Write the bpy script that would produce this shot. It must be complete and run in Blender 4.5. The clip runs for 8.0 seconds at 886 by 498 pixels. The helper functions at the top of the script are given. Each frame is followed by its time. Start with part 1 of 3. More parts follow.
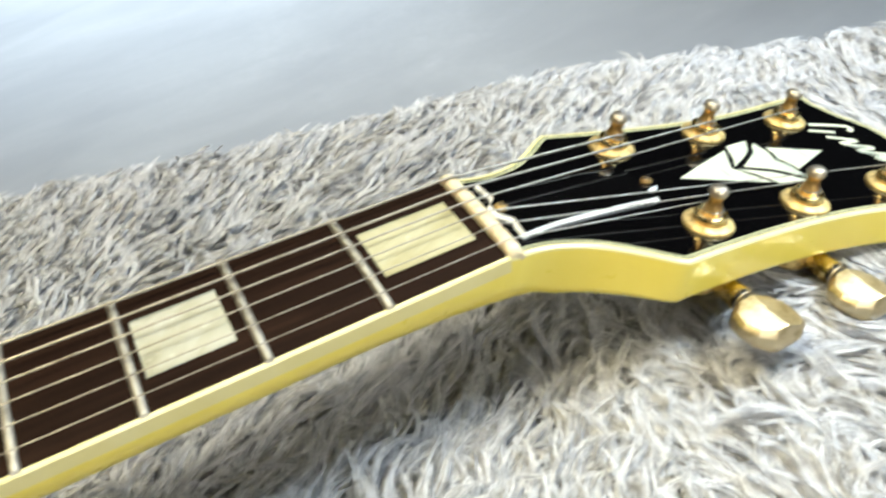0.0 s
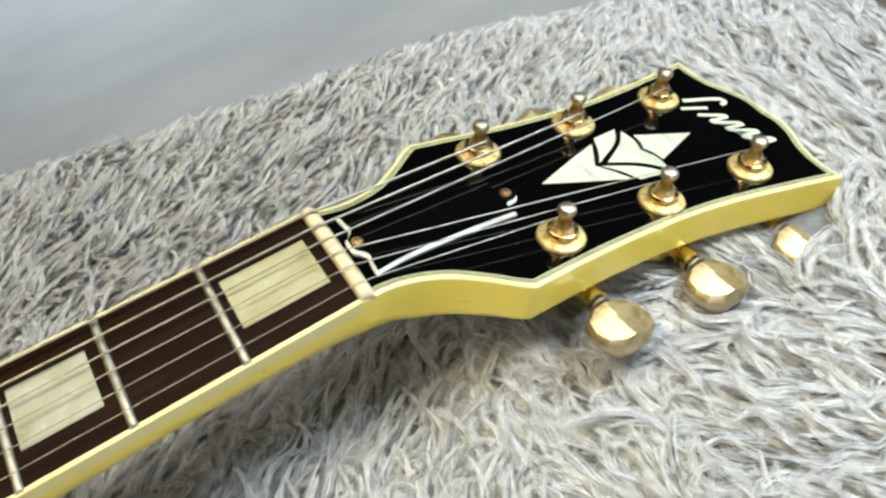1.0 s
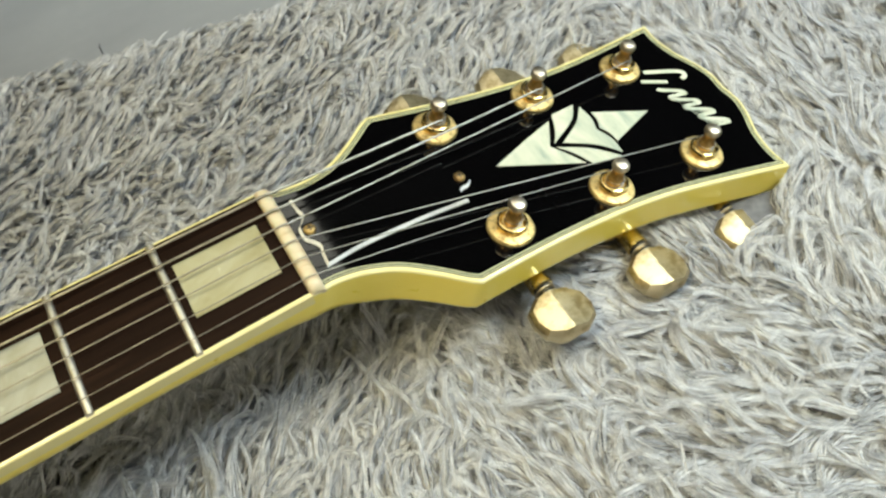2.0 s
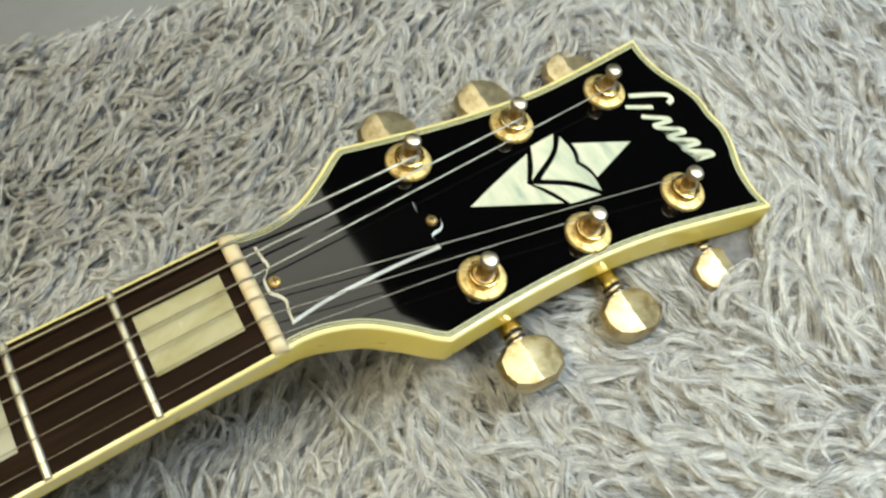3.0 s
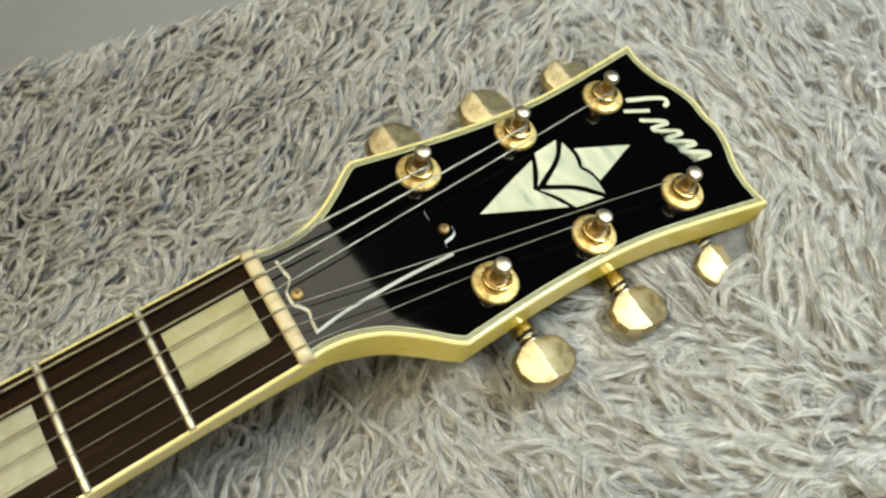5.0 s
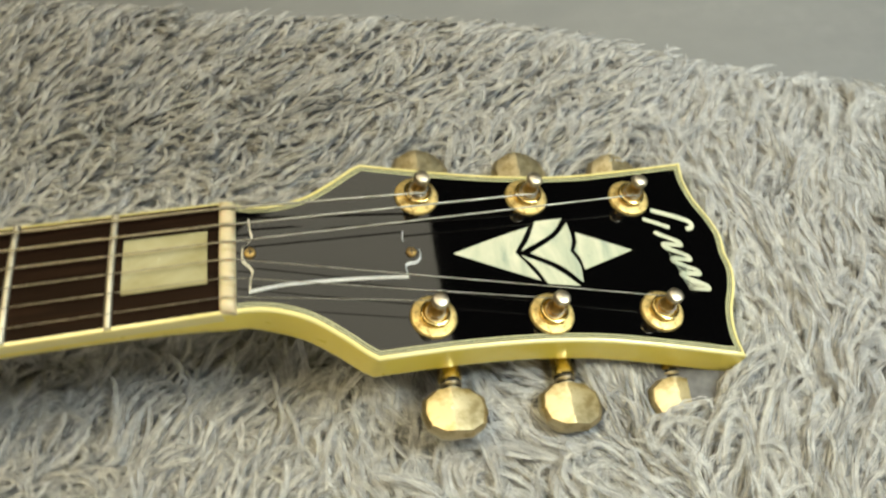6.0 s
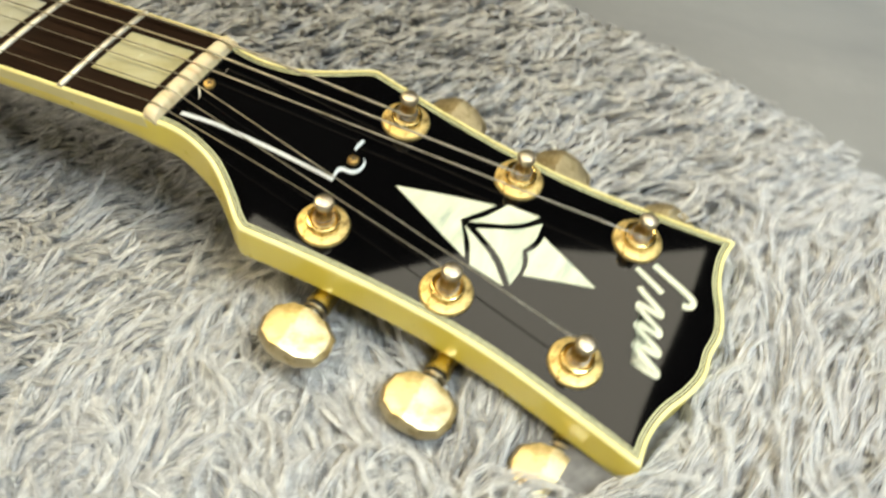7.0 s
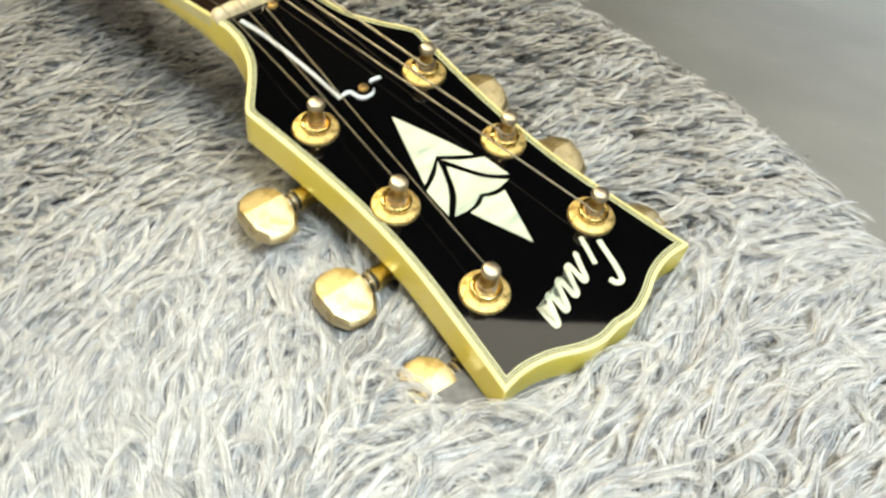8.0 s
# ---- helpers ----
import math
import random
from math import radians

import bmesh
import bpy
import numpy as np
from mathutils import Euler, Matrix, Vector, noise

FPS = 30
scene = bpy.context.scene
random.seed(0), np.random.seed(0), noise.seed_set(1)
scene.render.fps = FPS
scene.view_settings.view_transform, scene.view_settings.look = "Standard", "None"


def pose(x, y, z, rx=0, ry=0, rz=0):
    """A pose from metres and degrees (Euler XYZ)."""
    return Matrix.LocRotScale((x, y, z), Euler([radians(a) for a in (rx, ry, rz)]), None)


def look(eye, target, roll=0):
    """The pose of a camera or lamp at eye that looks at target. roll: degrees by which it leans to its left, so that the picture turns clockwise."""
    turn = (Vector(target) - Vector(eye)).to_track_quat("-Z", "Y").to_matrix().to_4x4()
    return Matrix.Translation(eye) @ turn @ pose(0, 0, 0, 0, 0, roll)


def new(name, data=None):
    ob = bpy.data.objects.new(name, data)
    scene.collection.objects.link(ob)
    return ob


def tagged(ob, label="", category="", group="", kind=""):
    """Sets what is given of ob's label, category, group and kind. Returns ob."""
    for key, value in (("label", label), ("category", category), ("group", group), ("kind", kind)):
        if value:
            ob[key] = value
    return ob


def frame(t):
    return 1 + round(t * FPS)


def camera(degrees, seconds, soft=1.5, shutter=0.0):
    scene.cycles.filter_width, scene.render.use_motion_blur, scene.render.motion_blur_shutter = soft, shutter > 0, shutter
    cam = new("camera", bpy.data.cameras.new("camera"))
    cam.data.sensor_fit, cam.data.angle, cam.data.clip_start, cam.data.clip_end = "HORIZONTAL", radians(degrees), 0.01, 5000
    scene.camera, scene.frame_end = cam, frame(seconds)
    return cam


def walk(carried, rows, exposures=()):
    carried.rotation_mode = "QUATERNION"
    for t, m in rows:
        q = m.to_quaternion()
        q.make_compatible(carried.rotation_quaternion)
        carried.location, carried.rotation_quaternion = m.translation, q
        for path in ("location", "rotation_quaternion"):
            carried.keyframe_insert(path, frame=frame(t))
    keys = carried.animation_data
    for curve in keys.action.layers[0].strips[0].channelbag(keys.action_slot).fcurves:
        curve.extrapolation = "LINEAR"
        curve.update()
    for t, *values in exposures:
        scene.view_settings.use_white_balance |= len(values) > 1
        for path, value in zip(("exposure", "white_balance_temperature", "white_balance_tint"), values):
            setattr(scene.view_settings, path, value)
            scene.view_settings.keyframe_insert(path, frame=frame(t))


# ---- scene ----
# ---------------------------------------------------------------- camera
LIFT = 0.0760                                        # height of the fretboard's end over the bench top
GUITAR = pose(0, 0, LIFT, 3.14, 2.79, 0)             # x along the neck to the headstock, z out of the fretboard
cam = camera(54.6, 8.0, 2.5, 0.35)
ROWS = [                                             # seconds, then the pose as seen from the guitar
    (0.0, -0.0829, -0.1744, 0.1537, 49.22, 5.36, -27.35),
    (0.3, -0.0591, -0.1717, 0.1692, 46.73, 6.07, -28.93),
    (0.5, -0.0519, -0.1707, 0.1756, 45.02, 6.28, -29.21),
    (0.7, -0.0456, -0.1700, 0.1797, 42.72, 7.49, -30.16),
    (1.0, -0.0327, -0.1739, 0.1897, 40.59, 7.78, -30.81),
    (1.2, -0.0267, -0.1736, 0.1986, 38.91, 7.03, -31.09),
    (2.3, -0.0032, -0.1384, 0.2233, 28.74, 3.71, -29.61),
    (2.5, 0.0036, -0.1288, 0.2276, 27.61, 3.09, -29.29),
    (2.7, 0.0097, -0.1231, 0.2293, 27.36, 3.49, -28.99),
    (3.0, 0.0164, -0.1157, 0.2340, 24.54, 2.80, -29.17),
    (3.2, 0.0169, -0.1126, 0.2400, 23.45, 2.60, -28.82),
    (3.5, 0.0057, -0.1021, 0.2475, 23.60, 1.61, -28.54),
    (3.7, -0.0057, -0.0999, 0.2465, 22.99, 1.90, -29.30),
    (4.0, -0.0087, -0.1021, 0.2472, 23.11, 2.05, -31.86),
    (4.2, -0.0052, -0.1062, 0.2470, 23.66, 2.60, -34.65),
    (5.3, 0.0254, -0.1206, 0.2412, 25.24, 2.83, -26.55),
    (5.5, 0.0477, -0.1470, 0.2405, 26.91, 4.34, -19.96),
    (5.7, 0.0576, -0.1518, 0.2437, 28.49, 3.47, -14.08),
    (6.0, 0.0614, -0.1539, 0.2397, 31.18, 1.86, -7.70),
    (6.2, 0.0804, -0.1565, 0.2302, 30.71, 2.49, -1.75),
    (6.3, 0.0903, -0.1586, 0.2257, 30.51, 2.53, 1.23),
    (6.5, 0.1229, -0.1609, 0.2058, 31.74, 3.17, 10.31),
    (6.7, 0.1558, -0.1608, 0.1868, 34.55, 3.97, 19.35),
    (6.8, 0.1653, -0.1585, 0.1822, 35.82, 4.13, 22.13),
    (7.0, 0.1901, -0.1492, 0.1727, 39.48, 3.96, 28.40),
    (7.2, 0.2095, -0.1444, 0.1721, 42.17, 3.23, 34.09),
    (7.3, 0.2182, -0.1459, 0.1678, 43.12, 3.31, 36.24),
    (7.5, 0.2377, -0.1492, 0.1563, 44.00, 2.97, 40.92),
    (7.7, 0.2603, -0.1483, 0.1542, 44.50, 2.93, 43.29),
    (7.8, 0.2650, -0.1470, 0.1550, 45.06, 2.91, 44.25),
    (8.0, 0.2771, -0.1516, 0.1516, 46.71, 1.94, 47.33),
]
EXPOSURES = [(0.0, 0.98, 6700, 6), (0.5, 0.76, 6750, 6), (1.0, 0.58, 6900, 5), (2.5, 0.17, 7350, 1), (4.0, 0.20, 7500, 1), (5.5, 0.01, 8050, 1), (6.0, 0.06, 8350, 1), (6.5, 0.06, 8600, 2), (7.0, 0.42, 8050, 4), (7.5, 0.54, 7900, 4), (8.0, 0.54, 7900, 4)]
walk(cam, [(t, GUITAR @ pose(x, y, z, rx, ry, rz)) for t, x, y, z, rx, ry, rz in ROWS], EXPOSURES)

# ---------------------------------------------------------------- light
world = bpy.data.worlds.new("world")
world.use_nodes = True
world.node_tree.nodes["Background"].inputs[0].default_value = (0.75, 0.8, 0.9, 1)
world.node_tree.nodes["Background"].inputs[1].default_value = 0.02
scene.world = world

FLOOR_Z, CEIL_Z = -0.36, 2.09       # the bench top is at z = 0


def area(name, at, target, size_x, size_y, power, colour, spread=170):
    lamp = bpy.data.lights.new(name, "AREA")
    lamp.shape, lamp.size, lamp.size_y, lamp.energy, lamp.color = "RECTANGLE", size_x, size_y, power, colour
    lamp.spread = radians(spread)
    ob = new(name, lamp)
    ob.matrix_world = look(at, target)
    return ob


# unseen lamps, added to brighten the fur and the headstock's cream side
area("side_room_lamp", (0.88, -0.14, 1.02), (0.24, 0.0, 0), 0.5, 0.45, 11.0, (0.70, 0.84, 1.0), 120)
area("left_room_lamp", (-0.52, -0.03, 1.46), (-0.06, 0.06, 0), 0.45, 0.4, 5.9, (1.0, 0.88, 0.60), 120)
area("front_room_lamp", (0.05, -1.25, 0.60), (0.06, 0.0, 0.02), 0.8, 0.4, 2.2, (1.0, 0.97, 0.92), 120)
# another added lamp without a fixture, to brighten the floor past the bench
area("back_room_lamp", (0.2, 1.95, 1.95), (0.2, 1.92, FLOOR_Z), 0.9, 0.7, 12.0, (0.70, 0.84, 1.0), 58)

# ---------------------------------------------------------------- materials


class Mat:
    """A node material with a Principled shader and shorthands for its nodes."""

    def __init__(self, name, base, rough=0.5, metal=0.0, **inputs):
        self.m = bpy.data.materials.new(name)
        self.m.use_nodes = True
        self.t = self.m.node_tree
        self.b = self.t.nodes["Principled BSDF"]
        self.b.inputs["Base Color"].default_value = (*base, 1)
        self.b.inputs["Roughness"].default_value = rough
        self.b.inputs["Metallic"].default_value = metal
        for key, value in inputs.items():
            self.b.inputs[key.replace("_", " ")].default_value = value

    def node(self, kind, **values):
        n = self.t.nodes.new(kind)
        for key, value in values.items():
            n.inputs[key.replace("_", " ")].default_value = value
        return n

    def link(self, a, b):
        self.t.links.new(a, b)

    def coords(self, scale=(1, 1, 1)):
        c = self.node("ShaderNodeTexCoord")
        m = self.node("ShaderNodeMapping", Scale=scale)
        self.link(c.outputs["Object"], m.inputs["Vector"])
        return m.outputs["Vector"]

    def noise(self, scale, detail=4.0, rough=0.55, stretch=(1, 1, 1), distortion=0.0):
        n = self.node("ShaderNodeTexNoise", Scale=scale, Detail=detail, Roughness=rough, Distortion=distortion)
        self.link(self.coords(stretch), n.inputs["Vector"])
        return n.outputs["Fac"]

    def ramp(self, fac, stops):
        r = self.node("ShaderNodeValToRGB")
        e = r.color_ramp.elements
        while len(e) < len(stops):
            e.new(0.5)
        for k, (at, colour) in enumerate(stops):
            e[k].position, e[k].color = at, (*colour, 1)
        self.link(fac, r.inputs["Fac"])
        return r.outputs["Color"]

    def mix(self, fac, a, b, kind="MIX"):
        x = self.node("ShaderNodeMix")
        x.data_type, x.blend_type = "RGBA", kind
        if isinstance(fac, float):
            x.inputs["Factor"].default_value = fac
        else:
            self.link(fac, x.inputs["Factor"])
        for socket, value in ((x.inputs[6], a), (x.inputs[7], b)):
            if isinstance(value, tuple):
                socket.default_value = (*value, 1)
            else:
                self.link(value, socket)
        return x.outputs[2]

    def colour(self, out):
        self.link(out, self.b.inputs["Base Color"])
        return self

    def roughness(self, fac, low, high):
        r = self.node("ShaderNodeMapRange")
        r.inputs["To Min"].default_value, r.inputs["To Max"].default_value = low, high
        self.link(fac, r.inputs["Value"])
        self.link(r.outputs["Result"], self.b.inputs["Roughness"])
        return self

    def bump(self, fac, strength, distance=0.001):
        n = self.node("ShaderNodeBump", Strength=strength, Distance=distance)
        self.link(fac, n.inputs["Height"])
        self.link(n.outputs["Normal"], self.b.inputs["Normal"])
        return self


def lacquer(name, a, b, **more):
    m = Mat(name, a, 0.25, Coat_Weight=0.38, Coat_Roughness=0.03, **more)
    m.colour(m.ramp(m.noise(45, 5), [(0.3, a), (0.75, b)]))
    m.roughness(m.noise(160, 3), 0.22, 0.4)
    return m.bump(m.noise(600, 2), 0.03, 0.0003).m


CREAM = lacquer("aged_cream_lacquer", (0.80, 0.65, 0.09), (0.86, 0.72, 0.14))
IVORY = lacquer("ivory_binding", (0.70, 0.61, 0.25), (0.76, 0.69, 0.35))
PLY_WHITE = Mat("yellowed_white_ply", (0.44, 0.44, 0.27), 0.3).m
PLY_DARK = Mat("dark_ply", (0.02, 0.02, 0.012), 0.3).m

black = Mat("black_gloss_lacquer", (0.0012, 0.0012, 0.0014), 0.03)
black.roughness(black.noise(90, 4), 0.02, 0.05)
BLACK = black.bump(black.noise(26, 2, 0.4), 0.012, 0.0008).m
PLASTIC = Mat("black_plastic", (0.0016, 0.0016, 0.0018), 0.05).m
PLASTIC_EDGE = Mat("white_plastic_edge", (0.85, 0.87, 0.88), 0.3).m

rose = Mat("rosewood", (0.02, 0.01, 0.008), 0.42, Specular_IOR_Level=0.04)
grain = rose.noise(230, 6, 0.65, (0.07, 1, 1), 0.4)
pores = rose.noise(900, 3, 0.6, (0.03, 1, 1))
rose.colour(rose.mix(rose.noise(30, 3, 0.5, (0.3, 1, 1)), rose.ramp(grain, [(0.32, (0.004, 0.0022, 0.0015)), (0.5, (0.010, 0.0055, 0.0036)), (0.72, (0.030, 0.015, 0.009))]), (0.014, 0.007, 0.0045)))
ROSEWOOD = rose.roughness(pores, 0.4, 0.62).bump(pores, 0.25, 0.0003).m


def pearloid(name, tones):
    m = Mat(name, tones[1], 0.3, Coat_Weight=0.15, Coat_Roughness=0.1)
    m.colour(m.ramp(m.noise(34, 4, 0.55, (1, 1.3, 1), 1.2), list(zip((0.28, 0.45, 0.62, 0.8), tones))))
    return m.roughness(m.noise(120, 3), 0.14, 0.34).m


PEARL_YELLOW = pearloid("yellowed_pearloid", ((0.25, 0.22, 0.115), (0.33, 0.305, 0.18), (0.39, 0.37, 0.245), (0.35, 0.345, 0.26)))
PEARL = pearloid("white_pearloid", ((0.20, 0.185, 0.12), (0.32, 0.31, 0.23), (0.39, 0.385, 0.32), (0.29, 0.30, 0.26)))

nacre = Mat("mother_of_pearl", (0.8, 0.82, 0.72), 0.2, Coat_Weight=0.4, Coat_Roughness=0.06)
NACRE = nacre.colour(nacre.ramp(nacre.noise(46, 5, 0.62, (1.5, 0.5, 1), 1.6), [(0.32, (0.27, 0.33, 0.29)), (0.48, (0.47, 0.50, 0.40)), (0.66, (0.60, 0.60, 0.49))])).m

bone = Mat("bone", (0.74, 0.60, 0.34), 0.4, Subsurface_Weight=0.1, Subsurface_Scale=0.002)
bone.colour(bone.ramp(bone.noise(70, 5, 0.6, (1, 3, 1)), [(0.3, (0.36, 0.26, 0.14)), (0.47, (0.55, 0.46, 0.30)), (0.75, (0.63, 0.55, 0.39))]))
BONE = bone.bump(bone.noise(500, 3), 0.1, 0.0003).m


def plated(name, bright, worn, rough, relief=0.1, speckle=170):
    m = Mat(name, bright, rough, 1.0)
    m.colour(m.ramp(m.noise(speckle, 6, 0.7), [(0.36, worn), (0.52, bright), (0.85, bright)]))
    m.roughness(m.noise(240, 5, 0.65), rough * 0.6, rough * 1.9)
    return m.bump(m.noise(420, 4), relief, 0.0003).m


GOLD = plated("worn_gold_plate", (0.71, 0.54, 0.24), (0.24, 0.15, 0.05), 0.42, 1.0, 520)
GOLD_BRIGHT = plated("polished_gold", (0.84, 0.66, 0.30), (0.62, 0.44, 0.16), 0.2)
GOLD_PALE = plated("pale_gold_plate", (0.69, 0.575, 0.36), (0.47, 0.36, 0.19), 0.33, 0.05)
NICKEL = plated("nickel_cap", (0.60, 0.53, 0.42), (0.38, 0.31, 0.21), 0.30)
BRASS = plated("string_post_brass", (0.70, 0.47, 0.18), (0.30, 0.17, 0.06), 0.3)
SCREW = plated("tarnished_screw", (0.46, 0.31, 0.12), (0.20, 0.12, 0.05), 0.35)
STEEL = plated("string_steel", (0.31, 0.29, 0.25), (0.21, 0.19, 0.15), 0.38)
FRETWIRE = plated("fretwire_nickel", (0.72, 0.69, 0.60), (0.60, 0.56, 0.46), 0.38)
DARK = Mat("dark_recess", (0.01, 0.009, 0.008), 0.6).m

fur = Mat("grey_fur", (0.6, 0.6, 0.62), 0.55)
geo = fur.node("ShaderNodeNewGeometry")
fur_tone = fur.ramp(geo.outputs["Random Per Island"], [(0.0, (0.45, 0.455, 0.475)), (0.35, (0.62, 0.623, 0.635)), (0.75, (0.73, 0.73, 0.73)), (1.0, (0.81, 0.81, 0.80))])
fur_patch = fur.mix(1.0, fur.ramp(fur.noise(9, 3), [(0.3, (0.88, 0.88, 0.90)), (0.7, (1.0, 1.0, 1.0))]), fur.ramp(fur.noise(230, 2), [(0.35, (0.72, 0.725, 0.75)), (0.6, (1.0, 1.0, 1.0))]), "MULTIPLY")
fur_colour = fur.mix(1.0, fur_tone, fur_patch, "MULTIPLY")
fur.colour(fur_colour)
fur.b.inputs["Specular IOR Level"].default_value = 0.15
thin = fur.node("ShaderNodeBsdfTranslucent")
fur.link(fur_colour, thin.inputs["Color"])
blend = fur.node("ShaderNodeMixShader", Fac=0.20)
fur.link(fur.b.outputs[0], blend.inputs[1])
fur.link(thin.outputs[0], blend.inputs[2])
fur.link(blend.outputs[0], fur.t.nodes["Material Output"].inputs["Surface"])
FUR = fur.m
# undercoat tone is darkened to deepen the shade between the locks
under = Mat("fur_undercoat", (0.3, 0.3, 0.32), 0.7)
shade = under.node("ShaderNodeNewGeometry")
SHADED_UNDERCOAT = under.colour(under.ramp(shade.outputs["Random Per Island"], [(0.0, (0.19, 0.193, 0.205)), (1.0, (0.34, 0.345, 0.36))])).m
backing = Mat("grey_backing", (0.20, 0.20, 0.215), 0.9)
BACKING = backing.colour(backing.ramp(backing.noise(300, 4), [(0.3, (0.10, 0.10, 0.11)), (0.7, (0.16, 0.16, 0.17))])).m

vinyl = Mat("grey_vinyl_floor", (0.55, 0.55, 0.56), 0.35)
floor_tone = vinyl.ramp(vinyl.noise(2.6, 5, 0.55, (1, 2.2, 1), 0.8), [(0.3, (0.33, 0.335, 0.345)), (0.7, (0.48, 0.48, 0.485))])
floor_smear = vinyl.ramp(vinyl.noise(4, 3, 0.5, (1, 2.2, 1), 0.6), [(0.3, (0.90, 0.90, 0.91)), (0.66, (1.0, 1.0, 1.0))])
vinyl.colour(vinyl.mix(1.0, vinyl.mix(vinyl.noise(60, 5), floor_tone, (0.37, 0.37, 0.38)), floor_smear, "MULTIPLY"))
VINYL = vinyl.roughness(vinyl.noise(5, 4), 0.3, 0.5).m
# near black, to keep the headplate's reflection dark
plaster = Mat("dark_grey_wall", (0.02, 0.02, 0.022), 0.8)
WALL = plaster.colour(plaster.ramp(plaster.noise(3, 5), [(0.3, (0.016, 0.016, 0.018)), (0.7, (0.024, 0.024, 0.026))])).bump(plaster.noise(90, 4), 0.2).m
fabric = Mat("charcoal_fabric", (0.08, 0.08, 0.09), 0.9)
FABRIC = fabric.colour(fabric.ramp(fabric.noise(400, 3), [(0.3, (0.06, 0.06, 0.07)), (0.7, (0.11, 0.11, 0.12))])).m
# glow added for the bright patch mirrored in the headplate
panel = Mat("panel_glow", (0.8, 0.8, 0.8), 0.5)
panel.b.inputs["Emission Color"].default_value = (0.97, 0.96, 0.94, 1)
panel.b.inputs["Emission Strength"].default_value = 2.0
PANEL_GLOW = panel.m

# ---------------------------------------------------------------- mesh helpers


def finish(name, bm, material, parent=None, label="", smooth=35):
    bmesh.ops.recalc_face_normals(bm, faces=bm.faces)
    mesh = bpy.data.meshes.new(name)
    bm.to_mesh(mesh)
    bm.free()
    mesh.materials.append(material)
    if smooth:
        mesh.polygons.foreach_set("use_smooth", [True] * len(mesh.polygons))
        mesh.set_sharp_from_angle(angle=radians(smooth))
    ob = new(name, mesh)
    ob.parent = parent
    if label:
        ob["label"] = label
    return ob


def part(name, bm, material, parent, label="", smooth=35):
    return finish(name, bm, material, parent, label, smooth)


def thing(name, label, category, at=Matrix(), group="", kind=""):
    ob = new(name)
    ob.matrix_basis = at
    ob.empty_display_size = 0.02
    return tagged(ob, label, category, group, kind)


def box(x0, x1, y0, y1, z0, z1, bevel=0.0, seg=2):
    bm = bmesh.new()
    bmesh.ops.create_cube(bm, size=1, matrix=Matrix.LocRotScale(((x0 + x1) / 2, (y0 + y1) / 2, (z0 + z1) / 2), None, (x1 - x0, y1 - y0, z1 - z0)))
    if bevel:
        bmesh.ops.bevel(bm, geom=bm.edges[:], offset=bevel, segments=seg, affect="EDGES", profile=0.5)
    return bm


def smooth_line(points, steps=8):
    """A Catmull-Rom line through the points."""
    p = [Vector(q) for q in points]
    p = [2 * p[0] - p[1]] + p + [2 * p[-1] - p[-2]]
    out = []
    for i in range(1, len(p) - 2):
        a, b, c, d = p[i - 1:i + 3]
        for k in range(steps):
            t = k / steps
            out.append(0.5 * (2 * b + (c - a) * t + (2 * a - 5 * b + 4 * c - d) * t * t + (3 * b - a - 3 * c + d) * t ** 3))
    return out + [p[-2]]


def inset(outline, d):
    """A closed counter-clockwise outline moved inwards by d."""
    n, out = len(outline), []
    for i in range(n):
        a, b, c = outline[i - 1], outline[i], outline[(i + 1) % n]
        u, v = (b - a).normalized(), (c - b).normalized()
        nu, nv = Vector((-u.y, u.x)), Vector((-v.y, v.x))
        m = (nu + nv) / max(1 + nu.dot(nv), 0.35)
        out.append(b + m * d)
    return out


def loft(rings, close=True, caps=True):
    """A skin over rings of equally many 3D points."""
    bm = bmesh.new()
    vs = [[bm.verts.new(q) for q in ring] for ring in rings]
    n = len(vs[0])
    for a, b in zip(vs, vs[1:]):
        for i in range(n if close else n - 1):
            j = (i + 1) % n
            bm.faces.new((a[i], a[j], b[j], b[i]))
    if caps:
        bm.faces.new(vs[0][::-1])
        bm.faces.new(vs[-1])
    return bm


def slab(outline, z0, z1, round_top=0.0, round_bottom=0.0, mirrored=False):
    """A plate with that outline, its upper and lower edges rounded off."""
    rings = []
    for k in range(3 if round_bottom else 1):
        a = k / 2 * math.pi / 2
        rings.append((inset(outline, round_bottom * (1 - math.sin(a))) if round_bottom else outline, z0 + round_bottom * (1 - math.cos(a))))
    for k in range(3 if round_top else 1):
        a = k / 2 * math.pi / 2
        rings.append((inset(outline, round_top * (1 - math.cos(a))) if round_top else outline, z1 - round_top * (1 - math.sin(a))))
    bm = loft([[(q.x, q.y, z) for q in ring] for ring, z in rings], True, not mirrored)
    if mirrored:                                     # an outline of two like halves: cross strips, then a fan at the tip
        bm.verts.ensure_lookup_table()
        n, vs = len(outline), bm.verts[:]
        for first in (0, len(vs) - n):
            ring = vs[first:first + n]
            last = max(i for i in range(n // 2) if ring[i].co.x < 0.13 and all(q.co.x < 0.13 for q in ring[:i]))
            for i in range(last):
                bm.faces.new((ring[i], ring[i + 1], ring[n - 2 - i], ring[n - 1 - i]))
            hub = bm.verts.new((0.14, 0, ring[0].co.z))
            fan = ring[last:n - last]
            for a, b in zip(fan, fan[1:] + fan[:1]):
                bm.faces.new((hub, a, b))
    return bm


